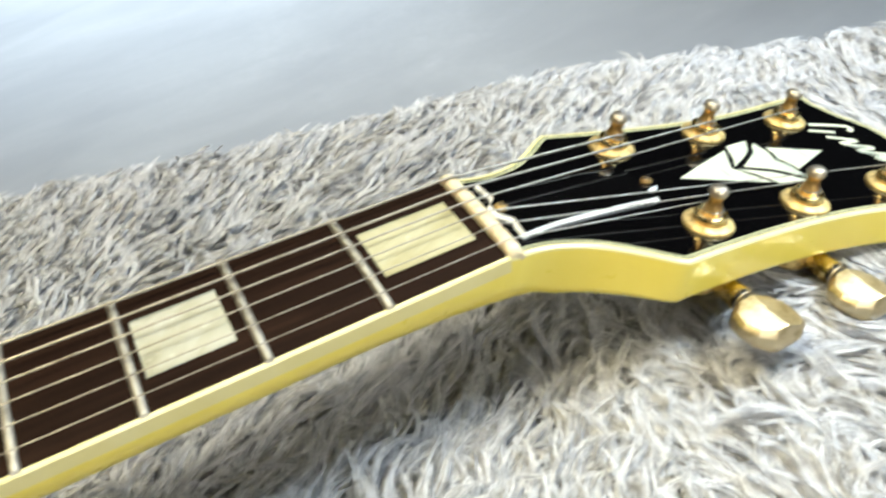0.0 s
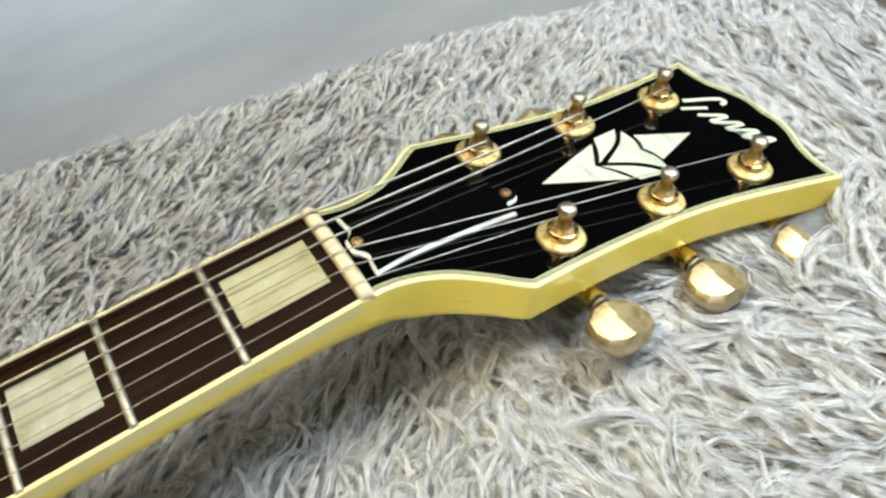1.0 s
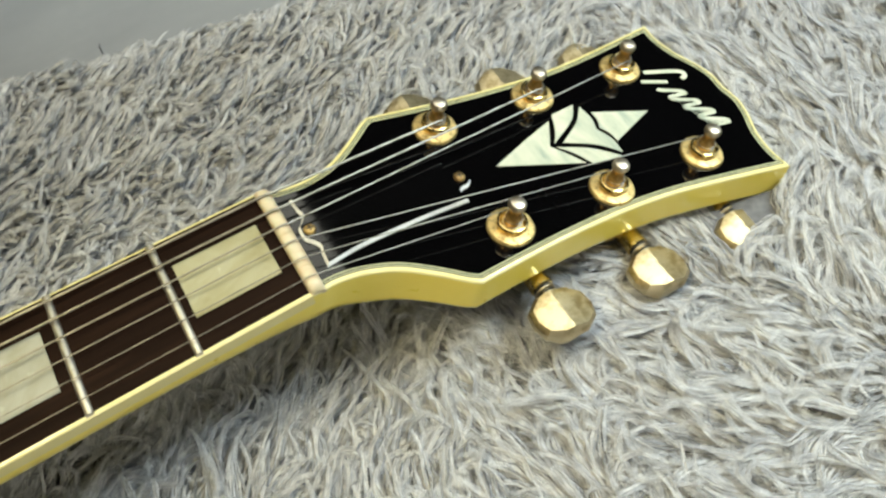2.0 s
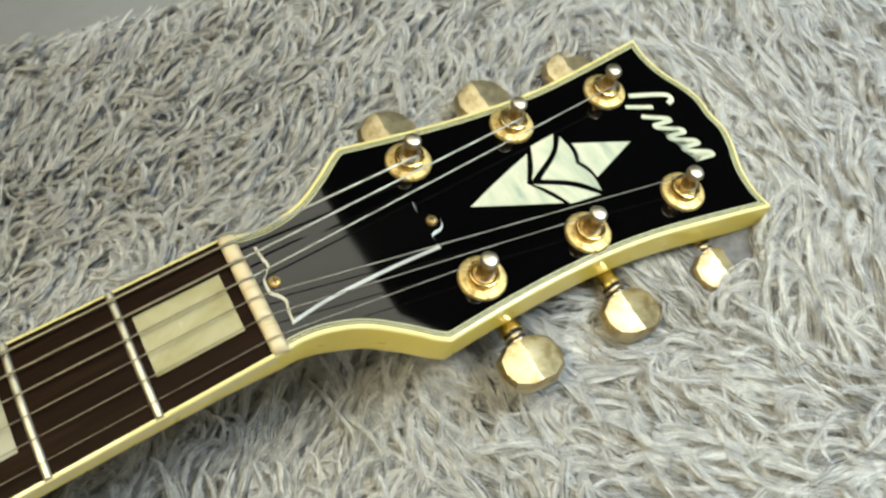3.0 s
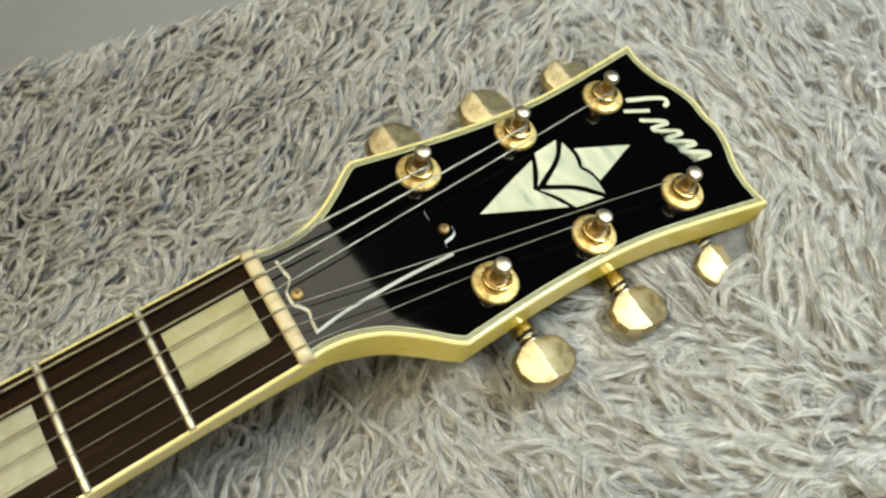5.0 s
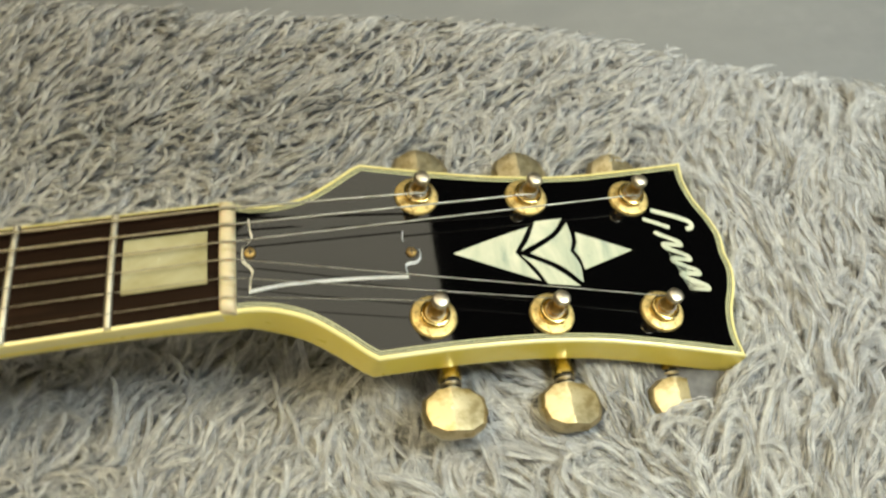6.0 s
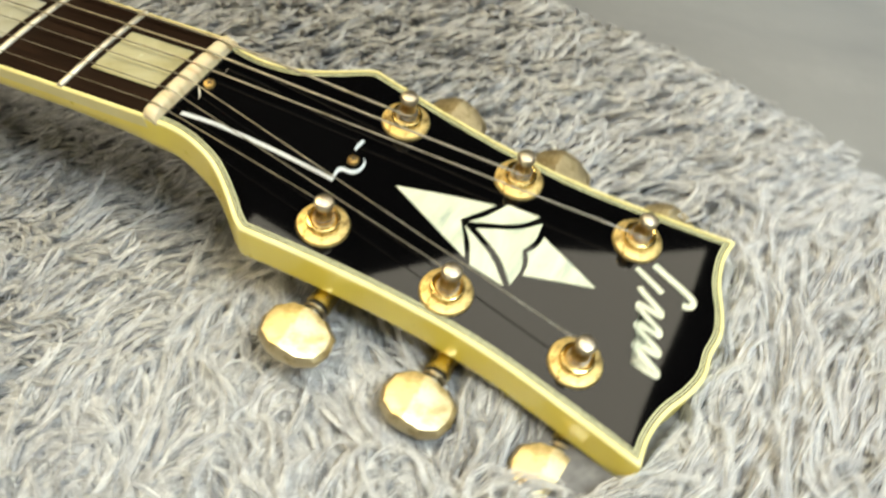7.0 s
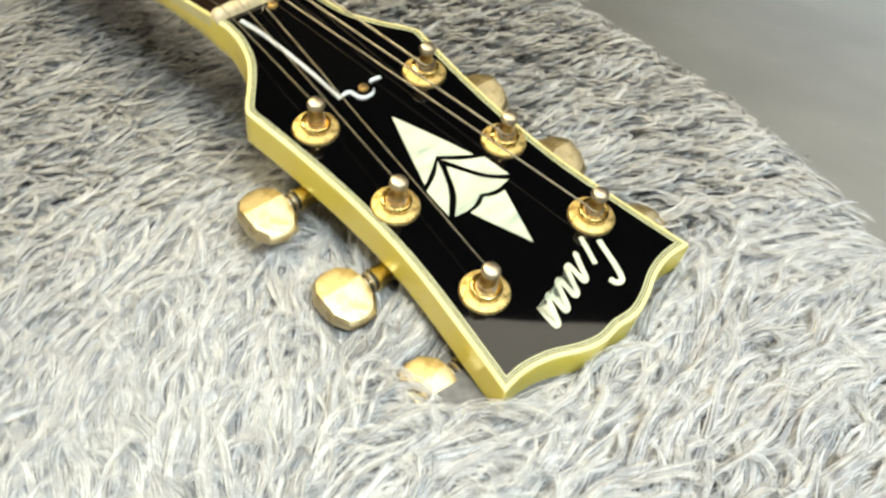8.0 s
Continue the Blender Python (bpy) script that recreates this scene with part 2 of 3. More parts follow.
def band(outer, inner, z0, z1):
    """A flat closed strip between two outlines."""
    bm = bmesh.new()
    n = len(outer)
    v = [[bm.verts.new((q.x, q.y, z)) for q in line] for line, z in ((outer, z1), (inner, z1), (inner, z0), (outer, z0))]
    for i in range(n):
        j = (i + 1) % n
        for a, b in ((0, 1), (1, 2), (2, 3), (3, 0)):
            bm.faces.new((v[a][i], v[a][j], v[b][j], v[b][i]))
    return bm


def lathe(profile, seg=28, axis=None):
    """A turned body: (radius, height) from below to above."""
    rings = [[(r * math.cos(a), r * math.sin(a), z) for a in (k * math.tau / seg for k in range(seg))] for r, z in profile]
    bm = loft(rings)
    if axis is not None:
        bm.transform(axis)
    return bm


def tube(path, radius, seg=8):
    p = [Vector(q) for q in path]
    rings = []
    for i, q in enumerate(p):
        t = (p[min(i + 1, len(p) - 1)] - p[max(i - 1, 0)]).normalized()
        s = t.cross(Vector((0, 0, 1)) if abs(t.z) < 0.95 else Vector((1, 0, 0))).normalized()
        u = s.cross(t)
        r = radius[i] if isinstance(radius, list) else radius
        rings.append([q + r * (math.cos(a) * s + math.sin(a) * u) for a in (k * math.tau / seg for k in range(seg))])
    return loft(rings)


def joined(*parts):
    bm = bmesh.new()
    for other in parts:
        mesh = bpy.data.meshes.new("tmp")
        other.to_mesh(mesh)
        other.free()
        bm.from_mesh(mesh)
        bpy.data.meshes.remove(mesh)
    return bm


# ---------------------------------------------------------------- room
EDGE_TURN = -16.7                                  # the bench's long edge, turned from the neck's line
BENCH = pose(0, 0, 0, 0, 0, EDGE_TURN)
EDGE_V = 0.197                                     # the bench's edge, along its own y


def edge(u):
    """The bench's edge at u along it: straight, then drawn in towards its rounded end."""
    t = np.clip((u - 0.05) / 0.19, 0, 1)
    return EDGE_V - 0.027 * t * t * (3 - 2 * t)


tagged(finish("floor", box(-2.6, 2.6, -2.4, 2.9, FLOOR_Z - 0.05, FLOOR_Z), VINYL), "smooth grey vinyl floor with faint streaks", "floor", kind="structure")
# ceiling and walls are unseen, added dark for the lacquer to mirror
tagged(finish("ceiling", box(-2.6, 2.6, -2.4, 2.9, CEIL_Z, CEIL_Z + 0.05), WALL), "unseen ceiling, kept dark so the headplate mirrors black", "ceiling", kind="structure")
for wall_name, extent in (("wall_north", (-2.6, 2.6, 2.9, 3.0)), ("wall_south", (-2.6, 2.6, -2.5, -2.4)), ("wall_east", (2.6, 2.7, -2.5, 3.0)), ("wall_west", (-2.7, -2.6, -2.5, 3.0))):
    tagged(finish(wall_name, box(*extent, FLOOR_Z, CEIL_Z), WALL), "plain unseen wall, kept dark so the headplate mirrors black", "wall", kind="structure")

scrap = finish("floor_scrap", tube([(-0.006, -0.009, 0.001), (-0.002, -0.002, 0.002), (0.0, 0.004, 0.001), (0.004, 0.007, 0.0015)], [0.0004, 0.0008, 0.0007, 0.0003], 6), FABRIC)
scrap.matrix_basis = pose(-0.063, 0.717, FLOOR_Z, 0, 0, 25)
tagged(scrap, "tiny dark curl of thread lying on the grey floor", "thread")

# unseen hanging panel, its glow shaped to the bright patch that the lacquer mirrors
PANEL_Z = 0.66
lit = [(0.56, -0.10), (0.55, 0.18), (0.463, 0.27), (0.453, 0.40), (0.450, 0.60), (0.444, 0.68), (0.37, 0.607), (0.30, 0.553), (0.185, 0.475), (0.125, 0.39), (0.07, 0.32), (-0.07, 0.31), (-0.10, -0.10)]
lit_outline = [Vector(q) for q in lit]
light_panel = thing("light_panel", "unseen glowing panel on rods, shaped to the bright patch in the lacquer", "light panel", GUITAR @ pose(0, 0, PANEL_Z))
part("diffuser", slab(lit_outline, 0.0, 0.012), PANEL_GLOW, light_panel, "white face that glows for the mirrored bright patch", 0)
part("back_plate", slab(inset(lit_outline, -0.004), 0.0125, 0.03), DARK, light_panel, "dark back plate", 0)
# rods added to carry the unseen panel
for sx, sy in ((0.44, 0.56), (0.50, 0.0), (0.0, 0.0), (0.05, 0.28)):
    part("rod", lathe([(0.003, 0.03), (0.003, 1.36)], 8, Matrix.Translation((sx, sy, 0))), DARK, light_panel)

bench = thing("bench", "low bench covered in charcoal fabric under the fur throw", "bench", BENCH)
seat_rim = [Vector((-0.75, -0.50)), Vector((0.75, -0.50))] + [Vector((u, float(edge(u)) - 0.004)) for u in (0.75, 0.4, 0.28, 0.24, 0.20, 0.16, 0.12, 0.08, 0.05, -0.3, -0.75)]
part("seat", slab(seat_rim, -0.14, -0.004, 0.012, 0.012), FABRIC, bench)
for sx in (-0.68, 0.68):
    for sy in (-0.44, EDGE_V - 0.10):
        part("leg", lathe([(0.018, FLOOR_Z), (0.024, -0.139)], 14, Matrix.Translation((sx, sy, 0))), DARK, bench)

# ---------------------------------------------------------------- guitar
guitar = thing("electric_guitar", "cream electric guitar neck with a black bound headstock, lying on fur", "guitar", GUITAR)
SCALE, RADIUS = 0.628, 0.305


def fret_x(k):
    return -SCALE * (1 - 2 ** (-k / 12))


def crown(y):
    return -y * y / (2 * RADIUS)


def half(x):
    """Half the dark fingerboard's width at x."""
    return 0.0206 + 0.0155 * max(-x, 0)


NECK_END = -0.27


def board_top(x0, x1, half0, half1, lift, thick, n=14):
    """A strip of the curved fingerboard."""
    rings = []
    for x, h in ((x0, half0), (x1, half1)):
        ys = [h * (2 * k / n - 1) for k in range(n + 1)]
        rings.append([(x, y, crown(y) + lift) for y in ys] + [(x, y, crown(y) + lift - thick) for y in reversed(ys)])
    return loft(rings)


# the neck's back: a D section that squares off towards the headstock
rings = []
for x, bottom, square, flare in ((NECK_END, -0.0240, 2.0, 0), (-0.2, -0.0234, 2.0, 0), (-0.12, -0.0226, 2.0, 0), (-0.06, -0.0221, 2.0, 0), (-0.045, -0.0220, 2.03, 0), (-0.034, -0.0221, 2.08, 0), (-0.025, -0.0223, 2.2, 0),
                                (-0.018, -0.0226, 2.25, 0), (-0.012, -0.0229, 2.4, 0), (-0.006, -0.0232, 2.6, 0), (-0.001, -0.0235, 2.9, 0), (0.003, -0.0236, 3.3, -0.0008), (0.007, -0.0236, 4.2, -0.0015), (0.011, -0.0234, 6.2, -0.0022), (0.018, -0.0236, 6.8, -0.0032), (0.026, -0.0237, 7.0, -0.0046)):
    w = half(x) + 0.0011 + flare
    top = crown(w) - 0.0050 - max(x, 0) * 0.25
    ring = []
    for k in range(45):
        a = math.pi * k / 44
        c, s = math.cos(a), math.sin(a)
        ring.append((x, w * math.copysign(abs(c) ** (2 / square), c), top + (bottom - top) * abs(s) ** (2 / square)))
    rings.append(ring)
part("neck", loft(rings), CREAM, guitar, "aged cream lacquered neck back")
part("fingerboard", board_top(NECK_END, 0.0002, half(NECK_END), half(0), 0, 0.004), ROSEWOOD, guitar, "dark rosewood fingerboard")
for side in (1, -1):
    ring = []
    for x in (NECK_END, 0.0006):
        a, b = side * half(x), side * (half(x) + 0.0011)
        ring.append([(x, a, crown(a) + 0.00005), (x, b - side * 0.0004, crown(b)), (x, b, crown(b) - 0.0005), (x, b, crown(b) - 0.0050), (x, a, crown(b) - 0.0050)])
    part("fingerboard_binding", loft(ring), IVORY, guitar, "cream edge binding")
for k in range(1, 8):
    x, h = fret_x(k), half(fret_x(k)) + 0.0007
    rows = []
    for j in range(15):
        y = h * (2 * j / 14 - 1)
        rows.append([(x + 0.00125 * math.cos(a), y * (1 - 0.018 * math.sin(a)), crown(y) + 0.0011 * math.sin(a)) for a in (math.pi * i / 6 for i in range(7))])
    part("fret", loft(rows), FRETWIRE, guitar, "worn nickel fret")
for x0, x1, h, shade in ((-0.0316, -0.0038, 0.0104, PEARL_YELLOW), (-0.0968, -0.0735, 0.0113, PEARL), (-0.1530, -0.1330, 0.0119, PEARL)):
    part("block_inlay", board_top(x0, x1, h, h * 0.975, 0.00012, 0.0006), shade, guitar, "cream pearloid block")

# nut, with a rounded top and slots for six strings
STRING_Y = [0.0172, 0.0103, 0.0034, -0.0034, -0.0103, -0.0172]
ring = []
for k in range(61):
    y = 0.0214 * (2 * k / 60 - 1)
    slot = min(abs(y - s) for s in STRING_Y)
    top = crown(y) + 0.0021 - (0.0006 if slot < 0.0005 else 0) - (0.0017 if k in (0, 60) else 0.0007 if k in (1, 59) else 0.0002 if k in (2, 58) else 0)
    ring.append([(0.0002, y, -0.0032), (0.0002, y, top - 0.0011), (0.0006, y, top - 0.0004), (0.0014, y, top), (0.0026, y, top), (0.0038, y, top - 0.0004), (0.0047, y, top - 0.0011), (0.0051, y, top - 0.0020), (0.0052, y, -0.0032)])
part("nut", loft(ring), BONE, guitar, "yellowed bone nut")

# headstock
HEAD_TILT = 13.6
HEAD = pose(0, 0, -0.0008, 0, HEAD_TILT, 0)
MM = 0.001
side_a = smooth_line([(0.5, 21.7), (4, 21.4), (10, 20.6), (18, 21.2), (28, 24.4), (37.5, 30.6), (45.5, 37.0), (49.6, 39.5)], 5)
side_b = smooth_line([(49.6, 39.5), (68, 37.5), (86, 36.0), (104, 35.2), (120, 35.3), (136, 36.5), (158, 39.6), (181, 43.3)], 5)
tip = smooth_line([(181, 43.3), (180.2, 34.5), (181.9, 25.0), (185.8, 16.0), (187.9, 8.0), (187.3, 0)], 5)
upper = side_a[:-1] + side_b[:-1] + tip
for corner, gap in ((upper[0], 3.4), (side_b[0], 1.7), (tip[0], 4.55)):     # no points close to a corner, so that the plies meet cleanly there
    upper = [q for q in upper if q == corner or (q - corner).length > gap]
outline = [q * MM for q in upper] + [Vector((q.x, -q.y)) * MM for q in reversed(upper[:-1])]
outline.reverse()                                    # counter-clockwise
if sum(a.x * b.y - a.y * b.x for a, b in zip(outline, outline[1:])) < 0:
    outline.reverse()
HEAD_THICK = 0.0155
inward = [(b - a) / 0.001 for a, b in zip(outline, inset(outline, 0.001))]


def carved(z_cap):
    """The headstock's wooden body: its lower edge is carved round where it grows out of the neck, and crisp further out."""
    rings = []
    for k in range(7):
        a = k / 6 * math.pi / 2
        ring = []
        for q, m in zip(outline, inward):
            t = min(max((q.x - 0.004) / 0.044, 0), 1)
            deep = 0.0060 + (0.0026 - 0.0060) * t * t * (3 - 2 * t)
            d = deep * (1 - math.sin(a)) * 0.85
            v = min(max((q.x - 0.016) / 0.036, 0), 1)
            w = min(max(q.x / 0.022, 0), 1)
            thick = HEAD_THICK + 0.0036 * (1 - v * v * (3 - 2 * v)) * w * w * (3 - 2 * w)      # the volute behind the nut
            ring.append((q.x + m.x * d, q.y + m.y * d, -thick + deep * (1 - math.cos(a))))
        rings.append(ring)
    rings.append([(q.x, q.y, z_cap) for q in outline])
    return loft(rings)


headstock = part("headstock", carved(-0.0011), CREAM, guitar, "cream sided headstock", 50)
headstock.matrix_basis = HEAD
plies = [0.0, 0.0014, 0.0018, 0.0022, 0.0026, 0.0031]
for k, (a, b) in enumerate(zip(plies, plies[1:])):
    if k == 0:                                       # the outer ply is rounded over
        rim = [(0.0, -0.0011), (0.0, -0.0007), (0.0002, -0.0003), (0.0007, 0.0), (b, 0.0), (b, -0.0011)]
        part("binding_ply", loft([[(q.x, q.y, z) for q in (inset(outline, d) if d else outline)] for d, z in rim], True, False), IVORY, headstock, "rounded cream outer binding")
        continue
    part("binding_ply", band(inset(outline, a) if a else outline, inset(outline, b), -0.0011, 0.0), (None, PLY_DARK, PLY_WHITE, PLY_DARK, PLY_WHITE)[k], headstock)
part("headplate", slab(inset(outline, plies[-1]), -0.0011, -0.00002, 0.0, 0.0, True), BLACK, headstock, "glossy black lacquered face")


def flat(points, z0, z1, material, name, parent, label=""):
    return part(name, slab([Vector(q) * MM for q in points], z0, z1), material, parent, label, 20)


# split diamond of five pearl pieces
arc = lambda *q: list(smooth_line(q, 4))
FACE = 0.00012
flat(arc((79.6, 0.3), (95, 6.4), (109.6, 11.6))[:-1] + arc((109.6, 11.6), (106.2, 6.0), (102.6, 0.6))[:-1] + arc((102.6, 0.6), (106.0, -4.2), (110.2, -11.2))[:-1] + arc((110.2, -11.2), (95, -5.6), (79.6, 0.3))[:-1], -0.0005, FACE, NACRE, "inlay_piece", headstock, "pale pearl inlay point")
flat(arc((112.6, 13.9), (123.4, 15.4))[:-1] + arc((123.4, 15.4), (118.0, 8.6), (105.0, 1.1))[:-1] + arc((105.0, 1.1), (108.8, 6.2), (112.6, 13.9))[:-1], -0.0005, FACE, NACRE, "inlay_piece", headstock)
flat(arc((125.0, 13.6), (125.6, 6.5), (123.9, 1.1))[:-1] + arc((123.9, 1.1), (126.4, -5.0), (126.0, -12.2))[:-1] + arc((126.0, -12.2), (119.0, -5.2), (108.2, 0.3))[:-1] + arc((108.2, 0.3), (119.0, 7.0), (125.0, 13.6))[:-1], -0.0005, FACE, NACRE, "inlay_piece", headstock)
flat(arc((104.6, -0.5), (116.0, -6.0), (124.6, -13.6))[:-1] + arc((124.6, -13.6), (112.6, -12.6))[:-1] + arc((112.6, -12.6), (109.0, -5.6), (104.6, -0.5))[:-1], -0.0005, FACE, NACRE, "inlay_piece", headstock)
flat(arc((127.4, 9.2), (148.6, 1.3))[:-1] + arc((148.6, 1.3), (127.8, -6.9))[:-1] + arc((127.8, -6.9), (127.2, -2.0), (125.4, 1.2))[:-1] + arc((125.4, 1.2), (127.2, 5.0), (127.4, 9.2))[:-1], -0.0005, FACE, NACRE, "inlay_piece", headstock, "pale pearl inlay point")


# the maker's mark, as plain slanted shapes
def stroke(points, width, name="logo_shape"):
    line = smooth_line([(x * MM, y * MM) for x, y in points], 4)
    left, right = [], []
    for i, q in enumerate(line):
        t = (line[min(i + 1, len(line) - 1)] - line[max(i - 1, 0)]).normalized()
        n = Vector((-t.y, t.x)) * width * MM / 2
        left.append(q + n)
        right.append(q - n)
    return part(name, slab(left + right[::-1], -0.0005, FACE), NACRE, headstock, "", 20)


# a tall slanted bar with a bent end and a cross bar, then one plain wavy line
stroke([(173.6, 10.6), (175.9, 11.4), (176.0, 13.9), (171.0, 16.2), (166.0, 17.8), (161.0, 19.4)], 2.0)
stroke([(156.6, 15.4), (166.8, 11.3)], 1.7)
wave_line = []
for k in range(33):
    reach = 4.3 * math.tanh(1.7 * math.sin((k / 8 - 0.25) * 2 * math.pi))
    wave_line.append((164.1 + 0.24 * k + reach, 8.4 - 0.80 * k - 0.30 * reach))
stroke(wave_line, 1.8)

# truss rod cover: a bell of black plastic over a white ply
bell_half = [(9.2, 14.4), (9.6, 9.5), (10.2, 6.8), (9.0, 4.6), (7.2, 2.6), (6.9, 0.0)]
bell_side = [(62.6, 9.6), (48, 9.9), (35, 10.7), (21, 12.0), (9.2, 14.4)]
bell_tip = [(67.9, 0.0), (67.4, 2.4), (65.6, 3.9), (63.0, 4.4), (62.2, 5.6), (62.6, 9.6)]
bell = smooth_line(bell_tip, 4)[:-1] + smooth_line(bell_side, 4)[:-1] + smooth_line(bell_half, 4)
bell = [q * MM for q in bell] + [Vector((q.x, -q.y)) * MM for q in reversed(bell[1:-1])]
if sum(a.x * b.y - a.y * b.x for a, b in zip(bell, bell[1:])) < 0:
    bell.reverse()
cover = part("truss_rod_cover", loft([[(q.x, q.y, 0.0) for q in bell], [(q.x, q.y, 0.0003) for q in bell], [(q.x, q.y, 0.0014) for q in inset(bell, 0.0006)]]), PLASTIC_EDGE, guitar, "black bell-shaped cover with white edge", 25)
cover.matrix_basis = HEAD
part("cover_face", slab(inset(bell, 0.0006), 0.0013, 0.00145), PLASTIC, cover)
for sx in (9.8, 64.2):
    screw = part("screw", lathe([(0.0019, 0.0013), (0.0020, 0.0019), (0.0016, 0.0025), (0.0008, 0.0027)], 16, Matrix.Translation((sx * MM, 0, 0))), SCREW, cover, "small tarnished brass screw")
    part("screw_slot", joined(box(sx * MM - 0.0011, sx * MM + 0.0011, -0.00022, 0.00022, 0.0024, 0.00275), box(sx * MM - 0.00022, sx * MM + 0.00022, -0.0011, 0.0011, 0.0024, 0.00274)), DARK, screw)

# tuners
POST_S, POST_Y, BUTTON_DS, BUTTON_Y, BUTTON_Z = (0.0692, 0.1112, 0.1530), 0.0247, 0.0080, 0.0508, -0.0202


def tuner_at(m):
    t = part("tuner", lathe([(0.0080, -0.0003), (0.0081, 0.0004), (0.0077, 0.0011), (0.0066, 0.0014), (0.0058, 0.0016)], 36), GOLD, guitar, "gold machine head with worn plating")
    t.matrix_basis = m
    hexa = [Vector((0.0053 * math.cos(k * math.pi / 3), 0.0053 * math.sin(k * math.pi / 3))) for k in range(6)]
    part("hex_nut", slab(hexa, 0.0012, 0.0032, 0.0008), GOLD, t)
    part("collar", lathe([(0.0051, 0.0026), (0.0051, 0.0036), (0.0049, 0.0040), (0.0046, 0.0041), (0.0036, 0.0034), (0.0032, 0.0028)], 32), GOLD_BRIGHT, t, "polished gold collar")
    part("post", lathe([(0.0029, 0.0026), (0.0028, 0.0060), (0.0024, 0.0068), (0.0020, 0.0082), (0.0021, 0.0094), (0.0026, 0.0101)], 22), BRASS, t, "dull brass string post")
    part("post_cap", lathe([(0.0024, 0.0100), (0.0028, 0.0105), (0.0030, 0.0112), (0.0029, 0.0120), (0.0024, 0.0127), (0.0012, 0.0131)], 22), NICKEL, t, "nickel coloured post end")
    out = pose(BUTTON_DS, 0, BUTTON_Z, -90, 0, 0)        # z of the turned pieces points outwards
    part("gear_housing", lathe([(0.0060, 0), (0.0070, 0.001), (0.0070, 0.0065), (0.0060, 0.0085)], 24, pose(0.003, -0.0005, -HEAD_THICK - 0.0085)), GOLD, t)
    part("shaft", lathe([(0.0040, 0.000), (0.0040, 0.0120), (0.0042, 0.0126), (0.0042, 0.0144), (0.0030, 0.0148), (0.0026, 0.0215)], 20, out), GOLD_BRIGHT, t)
    for z, r, shade in ((0.0147, 0.0036, DARK), (0.0157, 0.0039, NICKEL), (0.0168, 0.0035, DARK), (0.0177, 0.0037, NICKEL)):
        part("spacer_ring", lathe([(r - 0.0004, z), (r, z + 0.0002), (r, z + 0.0007), (r - 0.0004, z + 0.0009)], 18, out), shade, t, "dark and nickel spacer rings")
    return t


def button_mesh(roll):
    """A cast metal button: cut corners, and on both faces two flat facets that meet in a ridge."""
    rim = [(-0.0062, -0.0080), (-0.0016, -0.0082), (0.0062, -0.0080), (0.0108, -0.0046), (0.0117, 0.0008), (0.0100, 0.0058), (0.0052, 0.0088), (-0.0016, 0.0091), (-0.0052, 0.0088), (-0.0100, 0.0058), (-0.0117, 0.0008), (-0.0108, -0.0046)]
    roof = lambda x: 0.0053 - 0.27 * abs(x)                  # x from the ridge
    rings = [[((x + 0.0016) * k - 0.0016, y * k, -roof((x + 0.0016) * k)) for x, y in rim] for k in (0.1, 0.5, 0.88)]
    rings += [[(x, y, -0.0011) for x, y in rim], [(x, y, 0.0011) for x, y in rim]]
    rings += [[((x + 0.0016) * k - 0.0016, y * k, roof((x + 0.0016) * k)) for x, y in rim] for k in (0.88, 0.5, 0.1)]
    bm = loft(rings)
    bmesh.ops.recalc_face_normals(bm, faces=bm.faces)
    edges = [e for e in bm.edges if len(e.link_faces) == 2 and e.calc_face_angle(0) > 0.28]
    bmesh.ops.bevel(bm, geom=edges, offset=0.0003, segments=2, affect="EDGES", profile=0.6)
    bm.transform(pose(BUTTON_DS, BUTTON_Y - POST_Y, BUTTON_Z, 0, roll, 0))
    return bm


for side, rolls in ((1, (0, -1, 1)), (-1, (0, 1, -1))):
    for s, roll in zip(POST_S, rolls):
        mirror = HEAD @ Matrix.Translation((s, side * POST_Y, 0))
        t = tuner_at(mirror)
        bm = button_mesh(roll)
        part("button", bm, GOLD_PALE, t, "faceted pale gold button", 18)
        if side < 0:
            for o in t.children:
                o.data.transform(Matrix.Diagonal((1, -1, 1, 1)))
                o.data.flip_normals()

# strings, each over the nut to its post
GAUGES = (0.00044, 0.00038, 0.00030, 0.00021, 0.00018, 0.00016)
for k, (y, r) in enumerate(zip(STRING_Y, GAUGES)):
    side = 1 if k < 3 else -1
    s = POST_S[(0, 1, 2, 2, 1, 0)[k]]
    top = crown(y) + 0.0024
    post = HEAD @ Vector((s - 0.0012, side * (POST_Y - 0.0029), 0.0064))
    wrap = [HEAD @ Vector((s + 0.0030 * math.cos(a), side * (POST_Y + 0.0030 * math.sin(a)), 0.0064 - 0.0009 * n / 7)) for n, a in enumerate(-math.pi / 2 - 0.35 + i * 0.45 for i in range(30))]
    line = [(NECK_END, y * half(NECK_END) / half(0), crown(y) + 0.0035), (0.0008, y, top), (0.0030, y, top), (0.0050, y, top - 0.0006)]
    part("string", tube(line + [tuple(post)] + wrap[1:], r, 8), STEEL, guitar, "wound steel string" if k < 3 else "plain steel string")

# ---------------------------------------------------------------- fur throw
throw = thing("fur_throw", "shaggy light grey fur throw draped over the bench", "fur throw", BENCH)
BASE = 0.010                                          # the backing's height
ROLL = 0.026                                          # radius with which the throw bends over the edge


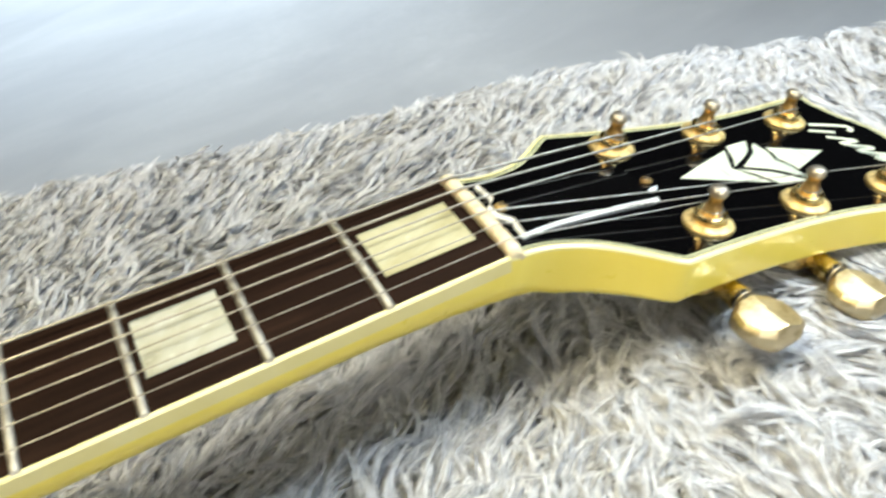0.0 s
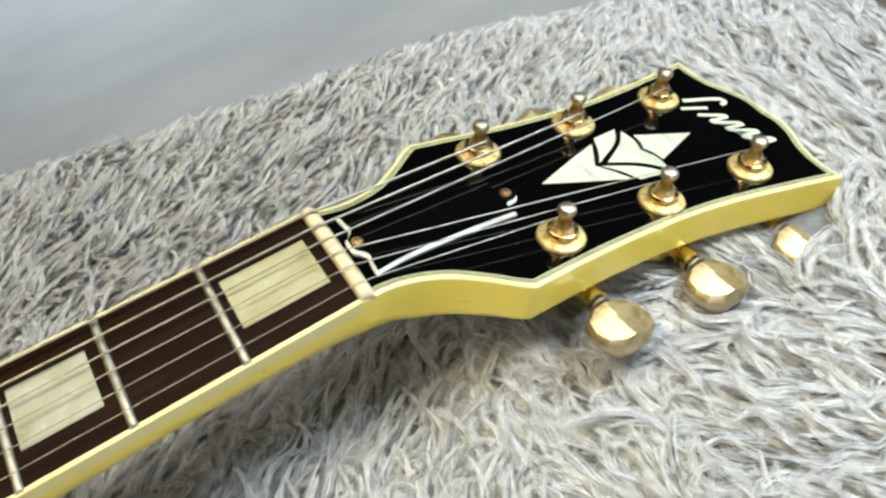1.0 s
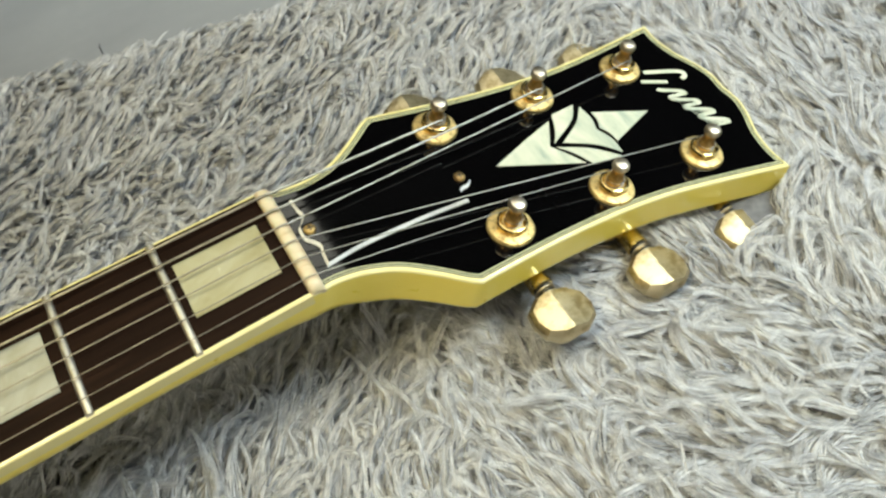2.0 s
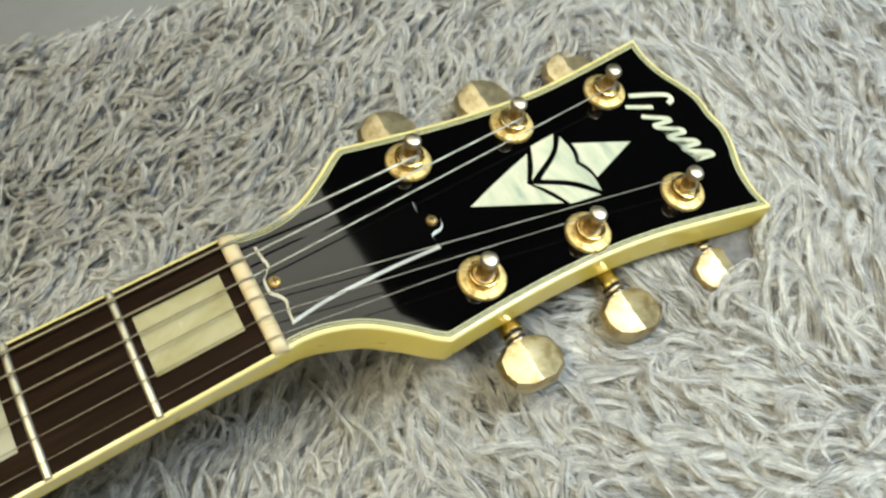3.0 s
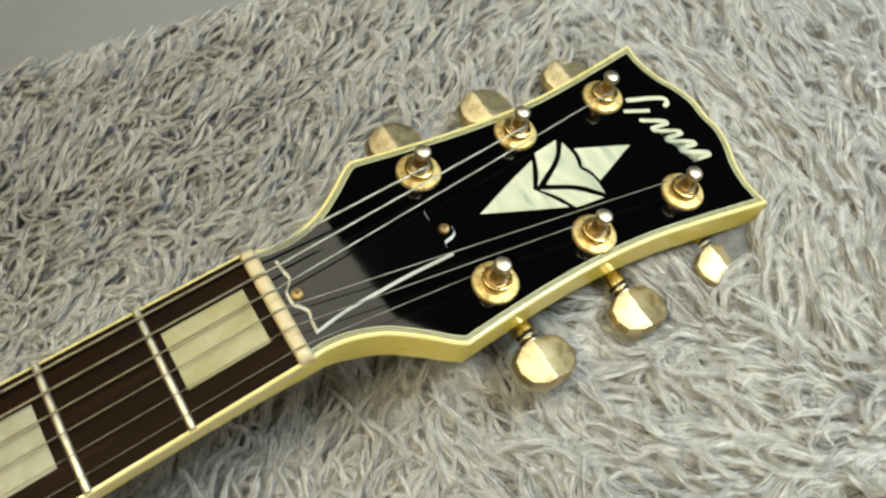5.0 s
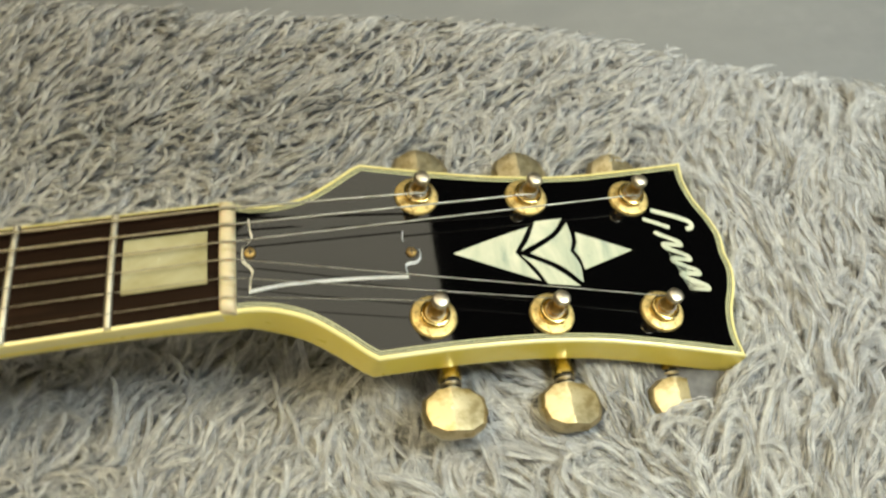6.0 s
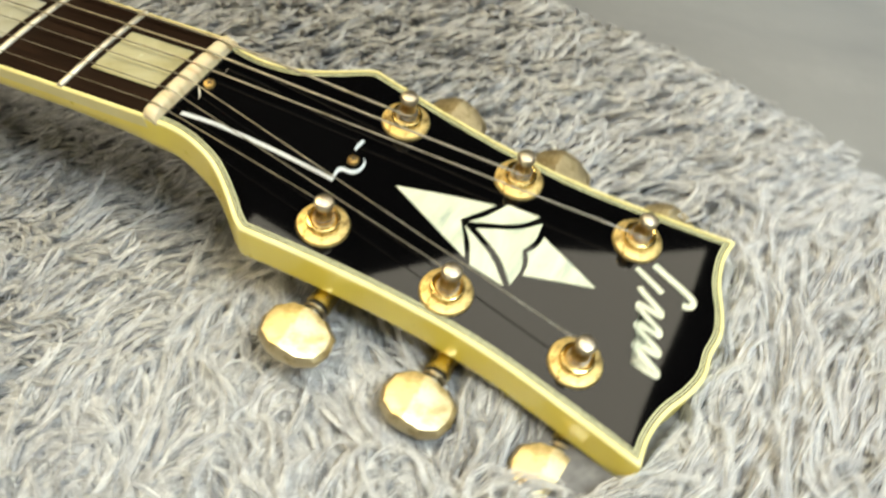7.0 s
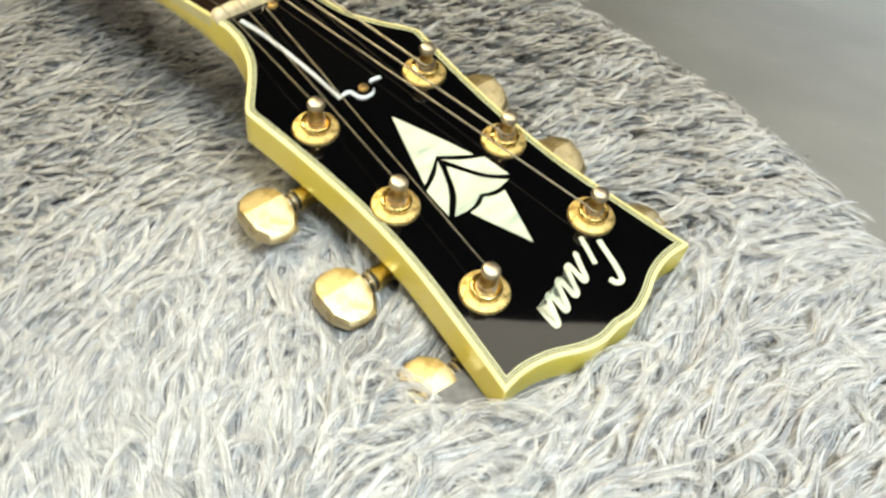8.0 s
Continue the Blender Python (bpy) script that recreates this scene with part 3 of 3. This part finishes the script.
def sheet_point(u, v):
    """The throw's backing at u along and v across the bench; past the edge it hangs down."""
    limit = float(edge(u))
    start = limit - ROLL
    wave = 0.0015 * math.sin(u * 23) + 0.0015 * math.sin(u * 11 + v * 19)
    if v < start:
        return (u, v, BASE + wave)
    d = (v - start) / ROLL
    if d < math.pi / 2:
        return (u, start + ROLL * math.sin(d) + 0.004 * math.sin(d), BASE + wave - ROLL * (1 - math.cos(d)))
    return (u, limit + 0.004 + 0.006 * math.sin(u * 30), BASE + wave - ROLL - (v - start - ROLL * math.pi / 2))


bm = bmesh.new()
us = [-0.72 + 1.44 * i / 90 for i in range(91)]
vs = [-0.49 + (EDGE_V - ROLL + 0.49) * i / 40 for i in range(41)] + [EDGE_V - ROLL + ROLL * math.pi / 2 * i / 8 for i in range(1, 9)] + [EDGE_V - ROLL + ROLL * math.pi / 2 + 0.2 * i / 10 for i in range(1, 11)]
grid = [[bm.verts.new(sheet_point(u, v - EDGE_V + float(edge(u)))) for v in vs] for u in us]
for a, b in zip(grid, grid[1:]):
    for j in range(len(vs) - 1):
        bm.faces.new((a[j], a[j + 1], b[j + 1], b[j]))
part("backing", bm, BACKING, throw, "dark grey woven backing", 60)


def waves(x, y, seed, scale, n=7):
    """A smooth random field, about -1 to 1, from a few sine waves."""
    r = np.random.default_rng(seed)
    out = np.zeros_like(x)
    for _ in range(n):
        a, k, ph = r.uniform(0, math.tau), r.uniform(0.5, 1.6) / scale, r.uniform(0, math.tau)
        out += np.sin(math.tau * k * (x * math.cos(a) + y * math.sin(a)) + ph)
    return out / math.sqrt(n)


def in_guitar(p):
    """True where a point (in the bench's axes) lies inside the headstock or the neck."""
    m = np.array((GUITAR @ HEAD).inverted() @ BENCH)
    q = p @ m[:3, :3].T + m[:3, 3]
    xs = np.array([0.003, 0.018, 0.028, 0.0375, 0.0496, 0.068, 0.104, 0.136, 0.181, 0.186, 0.1879])
    ys = np.array([0.0212, 0.0212, 0.0244, 0.0306, 0.0395, 0.0375, 0.0352, 0.0365, 0.0433, 0.016, 0.008])
    w = np.interp(q[..., 0], xs, ys, left=-1, right=-1)
    inside = (np.abs(q[..., 1]) < w) & (q[..., 2] > -HEAD_THICK - 0.001)
    for s, reach in zip(POST_S, (0.02, 0.02, 0.003)):         # the tuner buttons press the fur down, the last one less
        near_button = ((q[..., 0] - s - BUTTON_DS) / 0.0125) ** 2 + ((np.abs(q[..., 1]) - BUTTON_Y) / 0.0095) ** 2 < 1
        inside |= near_button & (q[..., 2] > BUTTON_Z - 0.005) & (np.abs(q[..., 1]) < BUTTON_Y + reach)
        inside |= (np.abs(q[..., 0] - s - BUTTON_DS) < 0.006) & (np.abs(q[..., 1]) < 0.046) & (np.abs(q[..., 1]) > 0.03) & (q[..., 2] > BUTTON_Z - 0.004)
    return inside


# the way the pile lies, in degrees, by squares of the bench: rows from v = -0.14 every 55 mm, columns from u = -0.24 every 60 mm
NAP = np.radians([[61, 60, 54, 39, 65, 99, 135, 160, 175, 185], [45, 45, 44, 36, 66, 118, 158, 182, 196, 205], [38, 40, 42, 45, 56, 118, 160, 70, 55, 76], [29, 32, 21, 36, 38, 107, 159, 117, 105, 91],
                  [22, 32, 9, 6, 23, 57, 40, 121, 95, 86], [22, 20, 27, 15, 15, 36, 32, 80, 92, 94], [21, 13, 18, 31, 2, 0, 40, 58, 98, 100]])


def nap(u, v):
    """The lie of the pile at each place, smoothly between the squares."""
    a, b = np.clip((u + 0.24) / 0.06, 0, 8.999), np.clip((v + 0.14) / 0.055, 0, 5.999)
    i, j = a.astype(int), b.astype(int)
    x, y = a - i, b - j
    out = 0
    for di, wx in ((0, 1 - x), (1, x)):
        for dj, wy in ((0, 1 - y), (1, y)):
            out = out + wx * wy * np.exp(1j * NAP[j + dj, i + di])
    return np.angle(out)


def pile(u0, u1, v0, v1, spacing, per, length, width, seed, hole=None, K=5, wild=1.0):
    """Locks of fur: roots round each lock's middle, the hairs drawn together towards the tip. Returns the points and half widths of each hair."""
    r = np.random.default_rng(seed)
    nu, nv = int((u1 - u0) / spacing), int((v1 - v0) / spacing)
    cu, cv = np.meshgrid(np.arange(nu), np.arange(nv), indexing="ij")
    cu = u0 + (cu.ravel() + r.uniform(0, 1, nu * nv)) * spacing
    cv = v0 + (cv.ravel() + r.uniform(0, 1, nu * nv)) * spacing
    if hole:
        keep = ~((cu > hole[0]) & (cu < hole[1]) & (cv > hole[2]) & (cv < hole[3]))
        cu, cv = cu[keep], cv[keep]
    n = len(cu)
    sleek = np.clip((cu - 0.9 * np.clip(cv, 0, 0.1)) / 0.09, 0, 1)            # the pile is curlier along the neck, longer and sleeker past the headstock
    flow = nap(cu, cv) + 0.22 * waves(cu, cv, 11, 0.05) + (0.30 - 0.08 * sleek) * waves(cu, cv, 12, 0.026) + r.normal(0, 1, n) * (0.08 - 0.03 * sleek)
    curl = (0.95 - 0.05 * sleek) * waves(cu, cv, 13, 0.016) + r.normal(0, 1, n) * (0.34 - 0.2 * sleek)
    size = length * (0.86 + 0.22 * sleek + 0.12 * waves(cu, cv, 14, 0.03) + r.normal(0, 0.13, n)) * (1 - 0.25 * np.clip((cv - edge(cu) + 0.06) / 0.05, 0, 1))
    cell = 0.0105                                        # neighbouring locks gather into tufts
    ci, cj = np.floor((cu + 0.0025 * waves(cu, cv, 17, 0.012)) / cell).astype(int), np.floor((cv + 0.0025 * waves(cu, cv, 18, 0.012)) / cell).astype(int)
    which = (ci * 7919 + cj * 104729) % 4096
    tuft = np.random.default_rng(77).normal(0, 1, (4096, 4))[which]
    heart = np.stack([(ci + 0.5) * cell + 0.25 * cell * tuft[:, 2], (cj + 0.5) * cell + 0.25 * cell * tuft[:, 3]], -1)
    flow, curl = flow + (0.19 - 0.06 * sleek) * tuft[:, 0], curl + (0.45 - 0.10 * sleek) * tuft[:, 1]
    rise = (0.27 + 0.25 * np.clip((cv - 0.045) / 0.05, 0, 1) * (1 - 0.8 * np.clip((cu - 0.11) / 0.05, 0, 1)) + 0.05 * tuft[:, 2] + 0.08 * waves(cu, cv, 15, 0.012) + r.normal(0, 0.06, n)) * (1 - 0.2 * np.clip((cv - edge(cu) + 0.05) / 0.03, 0, 1))
    idx = np.repeat(np.arange(n), per)
    m = len(idx)
    rad, ang = spacing * 0.6 * np.sqrt(r.uniform(0, 1, m)), r.uniform(0, math.tau, m)
    ru, rv = rad * np.cos(ang), rad * np.sin(ang)

    def course(flow, curl, size, rise, bend, phase):
        x, y, z = [np.zeros_like(flow)], [np.zeros_like(flow)], [np.zeros_like(flow)]
        for k in range(K):
            t = (k + 0.5) / K
            a = flow + curl * (t * t - 0.15) * 1.9 + bend * np.sin(t * 5.0 + phase)
            e = rise * (1.5 - 1.15 * t)
            step = size / K
            x.append(x[-1] + step * np.cos(e) * np.cos(a))
            y.append(y[-1] + step * np.cos(e) * np.sin(a))
            z.append(z[-1] + step * np.sin(e))
        return np.stack([np.stack(x, -1), np.stack(y, -1), np.stack(z, -1)], -1)

    bend, phase = 0.34 + r.normal(0, 0.14, n), 2.6 * waves(cu, cv, 19, 0.03) + r.normal(0, 0.6, n)
    guide = course(flow, curl, size, rise, bend, phase)
    draw = 0.54 * np.linspace(0, 1, K + 1)[None, :] ** 1.6
    pull = np.stack([heart[:, 0] - cu, heart[:, 1] - cv], -1)
    guide[..., :2] += draw[..., None] * pull[:, None, :]
    own = course(flow[idx] + r.normal(0, 0.12, m) * wild, curl[idx] + r.normal(0, 0.25, m) * wild, size[idx] * r.uniform(0.72, 1.08, m), rise[idx] + r.normal(0, 0.07, m) * wild, bend[idx] + r.normal(0, 0.1, m), phase[idx] + r.normal(0, 0.2, m))
    own[..., 0] += ru[:, None]
    own[..., 1] += rv[:, None]
    c = (np.linspace(0, 1, K + 1) ** 0.55)[None, :, None] * (r.uniform(0.74, 1.0, m) * (0.98 - 0.06 * sleek[idx]))[:, None, None]
    pts = own * (1 - c) + guide[idx] * c
    bu, bv = cu[idx][:, None] + pts[..., 0], cv[idx][:, None] + pts[..., 1]
    start = edge(bu) - ROLL
    d = np.clip((bv - start) / ROLL, 0, math.pi / 2)
    hang = np.clip(bv - start - ROLL * math.pi / 2, 0, 1)
    z = BASE + 0.0015 * np.sin(bu * 23) + 0.0015 * np.sin(bu * 11 + bv * 19)
    lift = pts[..., 2]
    y = np.where(bv < start, bv, start + (ROLL + lift) * np.sin(d))
    zz = np.where(bv < start, z + lift, z - ROLL + (ROLL + lift) * np.cos(d) - hang)
    line = np.stack([bu, y, zz], -1)
    half_w = width * np.interp(np.linspace(0, 1, K + 1), [0, 0.3, 0.7, 0.9, 1.0], [0.9, 1.0, 0.9, 0.6, 0.0]) * r.uniform(0.6, 1.25, m)[:, None]
    return line, half_w, r.uniform(-0.9, 0.9, m)


def fur_mesh(name, line, half_w, roll, label, material=FUR):
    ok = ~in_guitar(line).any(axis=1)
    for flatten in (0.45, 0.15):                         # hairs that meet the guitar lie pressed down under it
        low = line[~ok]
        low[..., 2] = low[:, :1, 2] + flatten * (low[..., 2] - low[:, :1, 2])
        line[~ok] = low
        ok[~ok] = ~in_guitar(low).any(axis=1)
    line, half_w, roll = line[ok], half_w[ok], roll[ok]
    m, n = line.shape[:2]
    t = np.gradient(line, axis=1)
    t /= np.linalg.norm(t, axis=2, keepdims=True) + 1e-9
    side = np.cross(t, np.array([0, 0, 1.0]))
    side /= np.linalg.norm(side, axis=2, keepdims=True) + 1e-9
    up = np.cross(side, t)
    side = side * np.cos(roll)[:, None, None] + up * np.sin(roll)[:, None, None]
    a = line[:, :-1] + side[:, :-1] * half_w[:, :-1, None]
    b = line[:, :-1] - side[:, :-1] * half_w[:, :-1, None]
    verts = np.concatenate([np.stack([a, b], 2).reshape(m, -1, 3), line[:, -1:]], 1)
    per = verts.shape[1]
    loops = []
    for k in range(n - 2):
        loops.append([2 * k, 2 * k + 1, 2 * k + 3, 2 * k + 2])
    flat_loops = np.array(sum(loops, []) + [2 * (n - 2), 2 * (n - 2) + 1, 2 * (n - 1)])
    sizes = np.array([4] * (n - 2) + [3])
    index = (np.arange(m)[:, None] * per + flat_loops[None]).ravel()
    total = np.tile(sizes, m)
    mesh = bpy.data.meshes.new(name)
    mesh.vertices.add(m * per)
    mesh.vertices.foreach_set("co", verts.ravel())
    mesh.loops.add(len(index))
    mesh.loops.foreach_set("vertex_index", index.astype(np.int32))
    mesh.polygons.add(len(total))
    mesh.polygons.foreach_set("loop_start", np.concatenate([[0], np.cumsum(total)[:-1]]).astype(np.int32))
    mesh.polygons.foreach_set("use_smooth", np.ones(len(total), bool))
    mesh.update(calc_edges=True)
    mesh.materials.append(material)
    ob = new(name, mesh)
    ob.parent = throw
    return tagged(ob, label, kind="stuff")


near = (-0.25, 0.29, -0.14, EDGE_V + 0.04)
fur_mesh("fur", *pile(*near, 0.0034, 14, 0.024, 0.00015, 21, None, 6, 0.8), "long wavy light grey fur in loose locks")
# short lower layer whose dark colour stands in for shade in the gaps
fur_mesh("fur_undercoat", *pile(*near, 0.0034, 4, 0.015, 0.00034, 23, None, 3, 2.0), "short dense darker grey undercoat", SHADED_UNDERCOAT)
fur_mesh("fur", *pile(-0.71, 0.71, -0.48, EDGE_V + 0.12, 0.011, 16, 0.029, 0.0006, 22, near), "long wavy light grey fur in loose locks")
